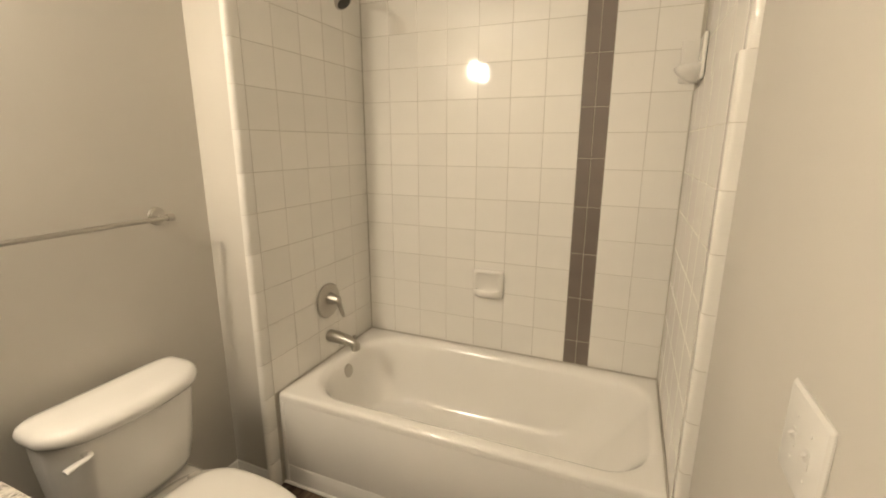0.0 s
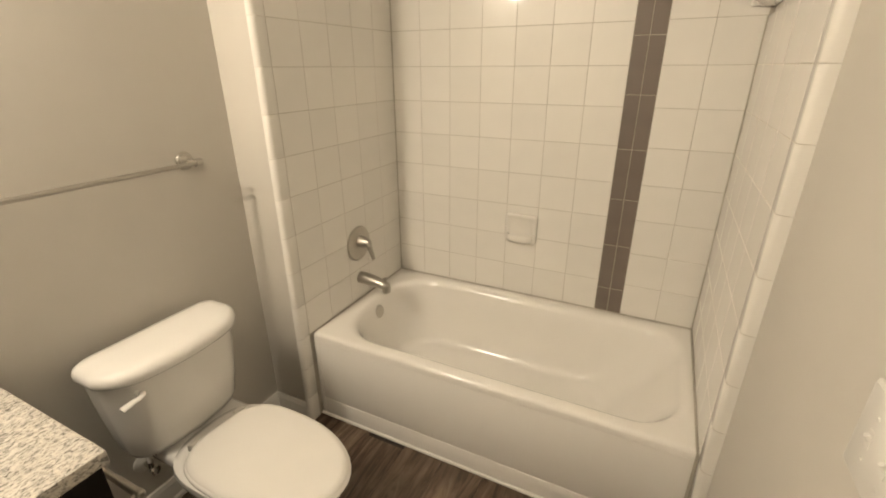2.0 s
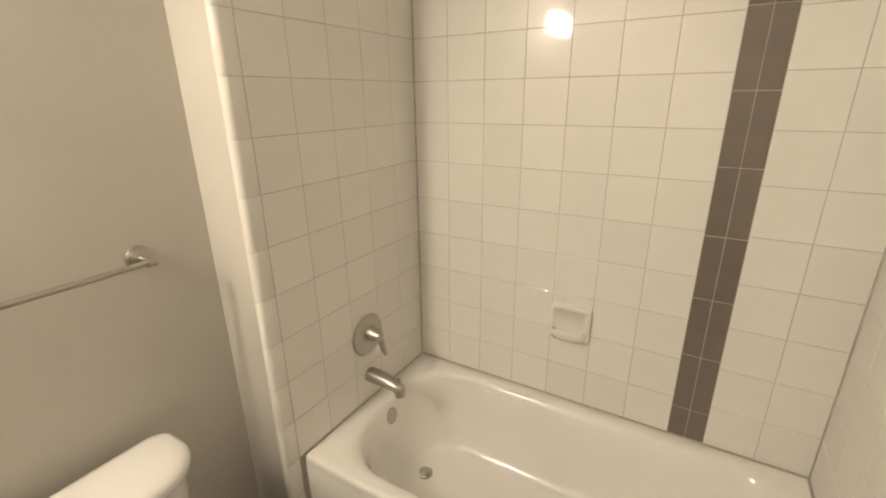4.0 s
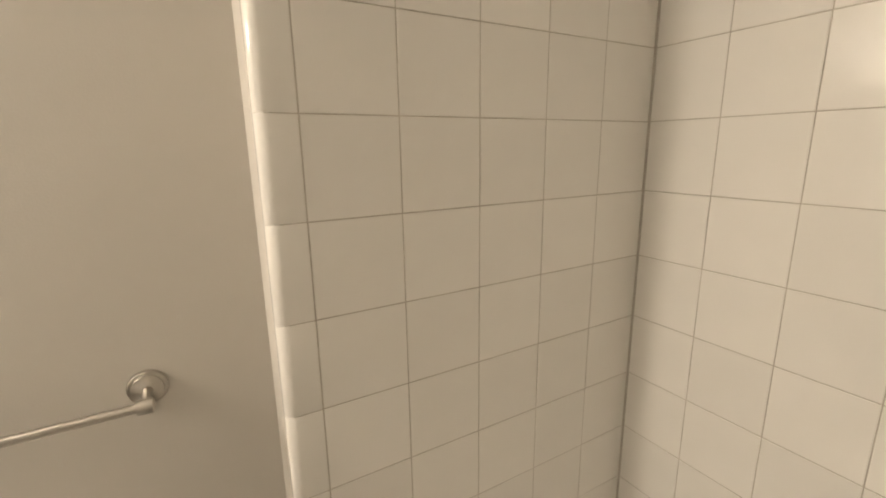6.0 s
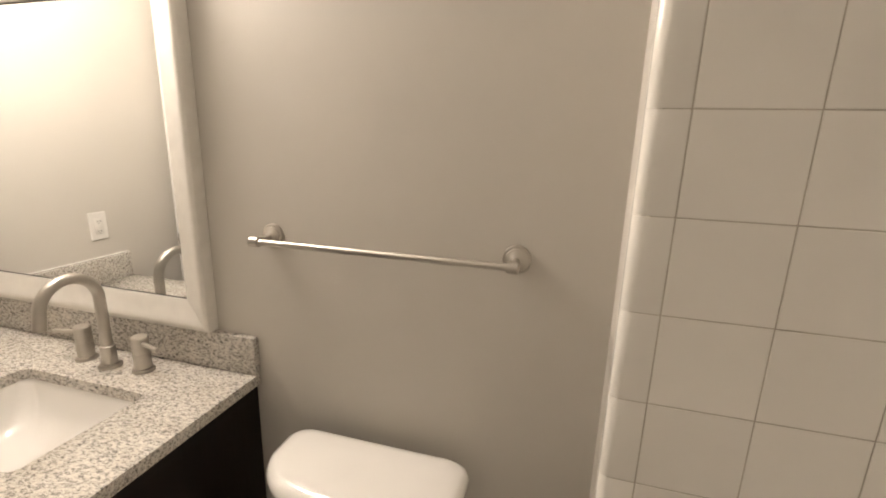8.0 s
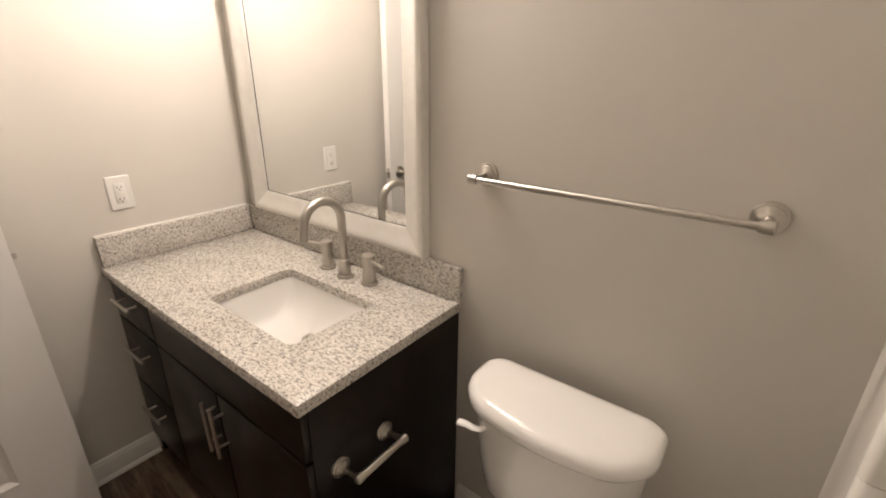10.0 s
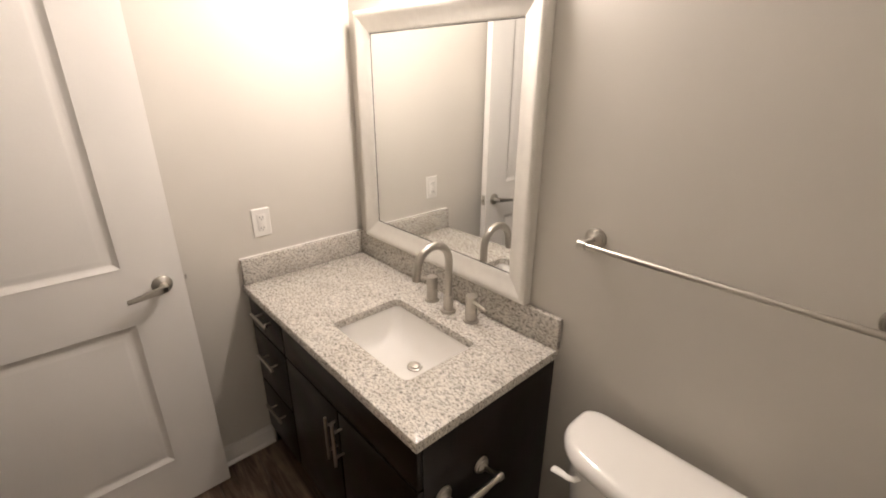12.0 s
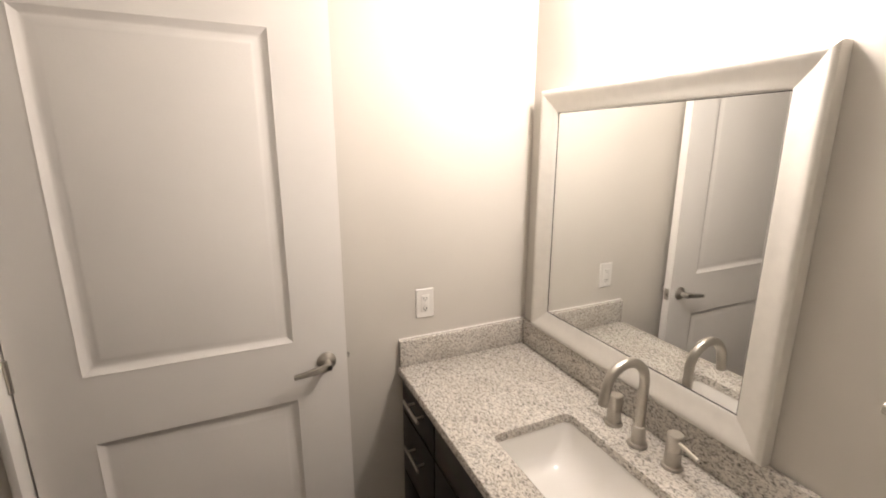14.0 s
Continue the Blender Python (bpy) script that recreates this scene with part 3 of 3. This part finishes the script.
def countertop():
    t = thing("countertop", S, "speckled grey and beige granite countertop with backsplash", "countertop")
    x0, x1, y0, y1, z0, z1 = 0.002, 0.5815, SOUTH + 0.002, 0.0, 0.7965, 0.8265
    hole = lambda g, z: rrect(SX0 - g, SX1 + g, SY0 - g, SY1 + g, 0.022 + g, z)
    out = lambda g, z: rrect(x0 + g, x1 - g, y0 + g, y1 - g, 0.004, z)
    bm = loft([hole(0, z0), out(0.0, z0), out(0, z0 + 0.003), out(0, z1 - 0.004), out(0.0015, z1 - 0.001), out(0.004, z1), hole(0.003, z1), hole(0.001, z1 - 0.001), hole(0, z1 - 0.004), hole(0, z0)])
    part("slab", bm, GRANITE, t, sharp=40)
    part("backsplash", box((0.002, y0 + 0.021, z1 + 0.0005), (0.022, y1, z1 + 0.107), 0.002), GRANITE, t)
    part("side_splash", box((0.002, y0, z1 + 0.0005), (x1 - 0.006, y0 + 0.020, z1 + 0.107), 0.002), GRANITE, t)
    part("caulk_line", sweep([(0.010, y0 - 0.001, z1 + 0.108), (x1 - 0.006, y0 - 0.001, z1 + 0.108)], 0.0035, 6), WHITE_CAULK, t)


def sink():
    t = thing("sink", S, "white rectangular undermount sink below the granite countertop", "sink")
    r = lambda g, z, q=0.024, lean=0.0: rrect(SX0 + g + lean, SX1 - g, SY0 + g, SY1 - g, q, z)
    rings = [r(-0.014, 0.795), r(-0.003, 0.795), r(-0.001, 0.7925), r(0.001, 0.783, 0.026), r(0.004, 0.755, 0.032), r(0.009, 0.722, 0.040, 0.004), r(0.017, 0.698, 0.048, 0.012),
             r(0.030, 0.682, 0.056, 0.018), r(0.050, 0.673, 0.056, 0.020), r(0.078, 0.6695, 0.040, 0.012), r(0.110, 0.6685, 0.020, 0.0)]
    part("bowl", loft(rings, False, True), CERAMIC, t, sharp=70)
    d = part("drain", lathe([(0.029, 0), (0.029, 0.003), (0.024, 0.005), (0.019, 0.003), (0, 0.003)], pose(0.266, -0.398, 0.6690), 28), NICKEL, t, "brushed nickel drain ring")
    part("stopper", lathe([(0.016, 0.003), (0.018, 0.008), (0.014, 0.011), (0, 0.012)], pose(0.266, -0.398, 0.6690), 20), NICKEL, d)


def faucet():
    t = thing("faucet", S @ pose(0, 0, 0.8265), "brushed nickel widespread faucet with gooseneck spout and two handles", "faucet")
    x, y = 0.103, -0.406
    s = part("spout_base", lathe([(0.0275, 0.0), (0.0275, 0.006), (0.0255, 0.010), (0.0185, 0.011), (0.0180, 0.062), (0.0155, 0.064), (0, 0.064)], pose(x, y, 0.0004), 28), NICKEL, t, sharp=14)
    r = 0.070
    path = [(x, y, 0.05), (x, y, 0.10), (x, y, 0.16), (x, y, 0.195)] + arc((x + r, y, 0.200), r, math.pi, 0.12, 18, (1, 0, 0), (0, 0, 1)) + [(x + 2 * r + 0.002, y, 0.192), (x + 2 * r + 0.006, y, 0.165)]
    part("spout", sweep(path, 0.0138, 20), NICKEL, t)
    for yy, e in ((-0.510, -1), (-0.304, 1)):
        h = part("handle_body", lathe([(0.0275, 0.0), (0.0275, 0.006), (0.0265, 0.009), (0.0205, 0.010), (0.0205, 0.050), (0.0190, 0.0507), (0.0190, 0.0530), (0.0205, 0.0537), (0.0205, 0.096), (0.0180, 0.099), (0, 0.0995)], pose(0.090, yy, 0.0004), 28), NICKEL, t, sharp=14)
        part("handle_lever", sweep([(0.093, yy, 0.084), (0.101, yy + e * 0.040, 0.082), (0.109, yy + e * 0.080, 0.080)], 0.0058, 12), NICKEL, h)


def mirror():
    t = thing("mirror", S, "rectangular wall mirror in a wide champagne silver frame", "mirror")
    y0, y1, z0, z1 = -1.036, -0.127, 0.9365, 1.850

    def ring(g, x):
        return [(x, y0 + g, z0 + g), (x, y1 - g, z0 + g), (x, y1 - g, z1 - g), (x, y0 + g, z1 - g)]
    prof = ((0.0, 0.0015), (0.0, 0.029), (0.002, 0.034), (0.006, 0.037), (0.012, 0.0385), (0.019, 0.0375), (0.030, 0.0335), (0.046, 0.0275), (0.062, 0.0235), (0.074, 0.0212), (0.079, 0.019), (0.080, 0.012))
    # four mitred lengths
    rings = [ring(g, x) for g, x in prof]
    for k in range(4):
        a, b = k, (k + 1) % 4
        bm = loft([[r[a] for r in rings], [r[b] for r in rings]], closed=False)
        part("frame_rail", bm, FRAME, t, sharp=25)
    part("glass", box((0.006, y0 + 0.070, z0 + 0.070), (0.0135, y1 - 0.070, z1 - 0.070)), MIRROR, t, "clear silvered mirror glass")
    # thin dark line around the glass, just inside the frame
    g = 0.0815
    for a, b in (((y0 + g, z0 + g), (y1 - g, z0 + g)), ((y1 - g, z0 + g), (y1 - g, z1 - g)), ((y1 - g, z1 - g), (y0 + g, z1 - g)), ((y0 + g, z1 - g), (y0 + g, z0 + g))):
        part("inner_line", sweep([(0.0145, *a), (0.0145, *b)], 0.0011, 6), DARK_METAL, t)


def vanity_light():
    t = thing("vanity_light", S @ pose(0, -0.445, 2.09), "lit two-shade vanity light on a nickel plate above the mirror", "wall lamp")
    part("back_plate", box((0.0005, -0.20, -0.02), (0.020, 0.20, 0.06), 0.006, 3), NICKEL, t)
    for y in (-0.11, 0.11):
        part("arm", sweep([(0.018, y, 0.04), (0.065, y, 0.050), (0.100, y, 0.080)], 0.008, 12), NICKEL, t)
        sh = part("shade", lathe([(0.030, 0.058), (0.038, 0.052), (0.043, 0.0), (0.046, -0.052), (0.042, -0.058), (0.0, -0.056)], pose(0.115, y, 0.015), 28), GLOW, t, "glowing frosted glass shade")
        part("fitter", lathe([(0.026, 0), (0.028, 0.022), (0.020, 0.03), (0, 0.03)], pose(0.115, y, 0.0735), 20), NICKEL, sh)


vanity()
countertop()
sink()
faucet()
mirror()
vanity_light()


# ---- plates ----
def outlet():
    t = thing("wall_outlet", S @ pose(0.467, SOUTH, 1.068), "white rectangular duplex outlet with reset buttons on wall", "outlet")
    f = lambda w, h, y, g: [(x, y, z) for x, z, _ in rrect(-w + g, w - g, -h + g, h - g, 0.003, 0, 3)]
    part("plate", loft([f(0.0365, 0.058, 0.0004, 0), f(0.0365, 0.058, 0.003, 0), f(0.0365, 0.058, 0.006, 0.003)], True, True), PLASTIC, t)
    part("receptacle", box((-0.017, 0.0055, -0.034), (0.017, 0.0085, 0.034), 0.001), PLASTIC, t)
    for z in (-0.021, 0.021):
        for x in (-0.006, 0.006):
            part("slot", box((x - 0.0012, 0.008, z - 0.004), (x + 0.0012, 0.0088, z + 0.004)), SLOT, t)
        part("ground_hole", lathe([(0.0022, 0), (0.0022, 0.0008), (0, 0.0008)], axis((0, 0.0081, z - 0.009), (0, 1, 0)), 10), SLOT, t)
    for z in (-0.004, 0.004):
        part("button", box((-0.008, 0.0083, z - 0.003), (0.008, 0.0098, z + 0.003), 0.0006), PLASTIC, t)
    for z in (-0.048, 0.048):
        part("screw", lathe([(0.003, 0), (0.0025, 0.001), (0, 0.001)], axis((0, 0.0062, z), (0, 1, 0)), 10), PLASTIC, t)


def switch():
    t = thing("light_switch", pose(EAST, -1.418, 1.100), "white double toggle light switch plate on painted wall", "switch")
    f = lambda x, g: [(x, a, b) for a, b, _ in rrect(-0.063 + g, 0.063 - g, -0.063 + g, 0.063 - g, 0.004, 0, 3)]
    part("plate", loft([f(-0.0004, 0), f(-0.003, 0), f(-0.0065, 0.004)], True, True), PLASTIC, t)
    for y in (-0.023, 0.023):
        part("toggle_slot", box((-0.0072, y - 0.005, -0.012), (-0.006, y + 0.005, 0.012)), PLASTIC, t)
        part("toggle", sweep([(-0.006, y, 0.0), (-0.008, y, 0.003), (-0.011, y, 0.006)], [0.0045, 0.004, 0.0032], 10), PLASTIC, t)
        for z in (-0.030, 0.030):
            part("screw", lathe([(0.003, 0), (0.0025, 0.001), (0, 0.001)], axis((-0.0066, y, z), (-1, 0, 0)), 10), PLASTIC, t)


outlet()
switch()


# ---- door ----
def door():
    DX0, DX1, DY = 0.792, 1.658, -1.028
    t = thing("door_1", S @ pose(DX0, DY, 0.008), "white two-panel interior door standing open with lever handle", "door")
    w, h, th = DX1 - DX0, 2.060, 0.035
    p0, p1 = 0.166, w - 0.145
    panels = ((0.222, 0.828), (1.029, 1.968))
    core = box((0.001, -th + 0.010, 0.001), (w - 0.001, -0.010, h - 0.001))
    part("core", core, DOOR, t)

    def rail(name, lo, hi):
        part(name, box((lo[0], -th, lo[1]), (hi[0], 0.0, hi[1])), DOOR, t)
    rail("stile", (0, 0), (p0, h))
    rail("stile", (p1, 0), (w, h))
    rail("bottom_rail", (p0, 0), (p1, panels[0][0]))
    rail("lock_rail", (p0, panels[0][1]), (p1, panels[1][0]))
    rail("top_rail", (p0, panels[1][1]), (p1, h))
    for z0, z1 in panels:
        for face, d in ((0.0, -1), (-th, 1)):
            ring = lambda g, y: [(p0 + g, face + d * y, z0 + g), (p1 - g, face + d * y, z0 + g), (p1 - g, face + d * y, z1 - g), (p0 + g, face + d * y, z1 - g)]
            part("panel", loft([ring(0, -0.0012), ring(0.003, -0.0016), ring(0.008, 0.0015), ring(0.018, 0.0065), ring(0.024, 0.0085), ring(0.030, 0.0085), ring(0.044, 0.0040), ring(0.052, 0.0030)], False, True), DOOR, t, sharp=20)
    zl, xl = 0.945, 0.069
    for d, y in ((1, 0.0), (-1, -th)):
        lever = [(xl - 0.010, zl + 0.011), (xl + 0.014, zl + 0.011), (xl + 0.055, zl + 0.001), (xl + 0.110, zl - 0.008),
                 (xl + 0.110, zl - 0.021), (xl + 0.052, zl - 0.016), (xl + 0.014, zl - 0.011), (xl - 0.010, zl - 0.011)]
        bm = loft([[(x, y + d * e, z) for x, z in lever] for e in (0.041, 0.055)], True, True)
        bmesh.ops.bevel(bm, geom=bm.edges[:], offset=0.0025, segments=2, profile=0.5, affect="EDGES", clamp_overlap=True)
        lv = part("door_handle", bm, NICKEL, t, "brushed nickel lever handle")
        part("rosette", lathe([(0.032, 0.0005), (0.031, 0.006), (0.022, 0.012), (0.013, 0.016), (0.0115, 0.050), (0.009, 0.055), (0, 0.055)], axis((xl, y, zl), (0, d, 0)), 32), NICKEL, lv)
    part("latch_plate", box((-0.0015, -th + 0.006, zl - 0.028), (0.0005, -0.006, zl + 0.028)), NICKEL, t)
    part("latch_bolt", box((-0.012, -0.024, zl - 0.008), (0.0, -0.011, zl + 0.008), 0.003), NICKEL, t)
    for z in (0.20, 1.07, 1.86):
        hg = part("hinge", box((w + 0.0005, -0.012, z - 0.045), (w + 0.003, 0.0005, z + 0.045), 0.001), NICKEL, t)
        part("hinge_pin", sweep([(w + 0.0, 0.005, z - 0.046), (w + 0.0, 0.005, z + 0.046)], 0.006, 12), NICKEL, hg)


door()


# ---- tiles ----
def tile_mesh(name, w, h, mat, gap=0.0014, d=0.0075):
    """A glazed tile in its xy plane, face at z = d, with softened edges."""
    bm = bmesh.new()
    a, b = w / 2 - gap / 2, h / 2 - gap / 2
    levels = ((0, 0.0), (0, d - 0.0014), (0.0004, d - 0.0005), (0.0014, d))
    loft([[(-a + g, -b + g, z), (a - g, -b + g, z), (a - g, b - g, z), (-a + g, b - g, z)] for g, z in levels], False, True, bm)
    return finish(name, bm, mat)


def finish(name, bm, mat, smooth=False):
    me = bpy.data.meshes.new(name)
    bmesh.ops.recalc_face_normals(bm, faces=bm.faces)
    bm.to_mesh(me)
    bm.free()
    for p in me.polygons:
        p.use_smooth = smooth
    me.materials.append(mat)
    return me


def bullnose_mesh(name, w, h, mat, r=0.012, d=0.0075, gap=0.0014, drop=0.022):
    """A narrow edge tile whose +x edge rolls over and back down by drop."""
    bm = bmesh.new()
    a, b = w / 2, h / 2 - gap / 2
    prof = [(-a + gap / 2, 0.0), (-a + gap / 2, d - 0.0015), (-a + gap / 2 + 0.002, d)]
    prof += [(a - r + r * math.sin(math.pi / 2 * i / 7), d - r + r * math.cos(math.pi / 2 * i / 7)) for i in range(8)]
    prof += [(a, d - drop)]
    loft([[(x, -b, z - 0.0007) for x, z in prof], [(x, -b + 0.0018, z) for x, z in prof], [(x, b - 0.0018, z) for x, z in prof], [(x, b, z - 0.0007) for x, z in prof]], closed=False, bm=bm)
    return finish(name, bm, mat, True)


def piece(name, me, parent, m):
    ob = new(name, me)
    ob.parent = parent
    ob.matrix_world = m
    return ob


rng = random.Random(4)
DEPTH = 0.0075


def jitter():
    return pose(0, 0, rng.uniform(-0.0003, 0.0002), rng.uniform(-0.03, 0.03), rng.uniform(-0.03, 0.03), 0)


def tile_wall():
    full = tile_mesh("tile", P, P, TILE)
    b0, b1 = 1.0658, 1.1798
    edge7 = tile_mesh("tile", b0 - 6 * P, P, TILE)
    # north wall: face at y = 0, looking to -y
    face_n = pose(0, DEPTH, 0, 90, 0, 0)
    for j in range(13):
        z = RIM + 0.002 + (j + 0.5) * P
        for k in range(6):
            piece("tile", full, wall_n, Matrix.Translation(((k + 0.5) * P, 0, z)) @ face_n @ jitter())
        piece("tile", edge7, wall_n, Matrix.Translation(((6 * P + b0) / 2, 0, z)) @ face_n @ jitter())
        wr = (TX - b1) / 2
        if j == 0:
            right = tile_mesh("tile", wr, P, TILE)
        for k in range(2):
            piece("tile", right, wall_n, Matrix.Translation((b1 + (k + 0.5) * wr, 0, z)) @ face_n @ jitter())
    bw, bh = (b1 - b0) / 2, 0.2105
    brown = tile_mesh("tile", bw, bh, BROWN, 0.0022)
    first = tile_mesh("tile", bw, 0.556 - RIM, BROWN, 0.0022)
    for k in range(2):
        x = b0 + (k + 0.5) * bw
        piece("brown_tile", first, wall_n, Matrix.Translation((x, -0.0004, (RIM + 0.556) / 2)) @ face_n)
        zz = 0.556
        while zz + bh < CEIL + 0.01:
            piece("brown_tile", brown, wall_n, Matrix.Translation((x, -0.0004, zz + bh / 2)) @ face_n @ jitter())
            zz += bh
    # the ends: columns from the corner, then a rounded edge tile
    edge = bullnose_mesh("edge_tile", 0.058, P, TILE, r=0.017, drop=0.0225)
    edge_e = bullnose_mesh("edge_tile", 0.058, P, TILE, drop=0.034, r=0.016)
    face_w = pose(0, 0, 0, 90, 0, 90)
    face_e = pose(0, 0, 0, 90, 0, -90)
    flip = pose(0, 0, 0, 0, 0, 180)
    for j in range(-3, 13):
        z = RIM + 0.002 + (j + 0.5) * P
        step = 0.013 if j >= 8 else 0.0
        if j >= 0:
            for k in range(5):
                y = -(k + 0.5) * P
                piece("tile", full, wall_tile_w, Matrix.Translation((-DEPTH, y, z)) @ face_w @ jitter())
                piece("tile", full, wall_tile_e if j < 8 else wall_tile_e2, Matrix.Translation((TX + DEPTH + step, y, z)) @ face_e @ jitter())
        y = -5 * P - 0.029
        piece("edge_tile", edge, wall_tile_w, Matrix.Translation((-DEPTH, y, z)) @ face_w @ flip)
        piece("edge_tile", edge_e, wall_tile_e if j < 8 else wall_tile_e2, Matrix.Translation((TX + DEPTH + step, y, z)) @ face_e)


tile_wall()


# ---- floor planks ----
def planks():
    w = 0.178
    meshes = {}
    x = -0.26
    i = 0
    while x < EAST + 0.3:
        y = -3.0 - (0.37 * i) % 0.9
        while y < -0.74:
            y1 = min(y + 1.22, -0.735)
            ya = max(y, -3.0)
            if y1 - ya > 0.05:
                key = round(y1 - ya, 3)
                if key not in meshes:
                    me = tile_mesh("plank", w, key, PLANK, 0.0012, 0.004)
                    meshes[key] = me
                piece("plank", meshes[key], floor, Matrix.Translation((x + w / 2, (ya + y1) / 2, -0.004)))
            y += 1.22
        x += w
        i += 1


planks()
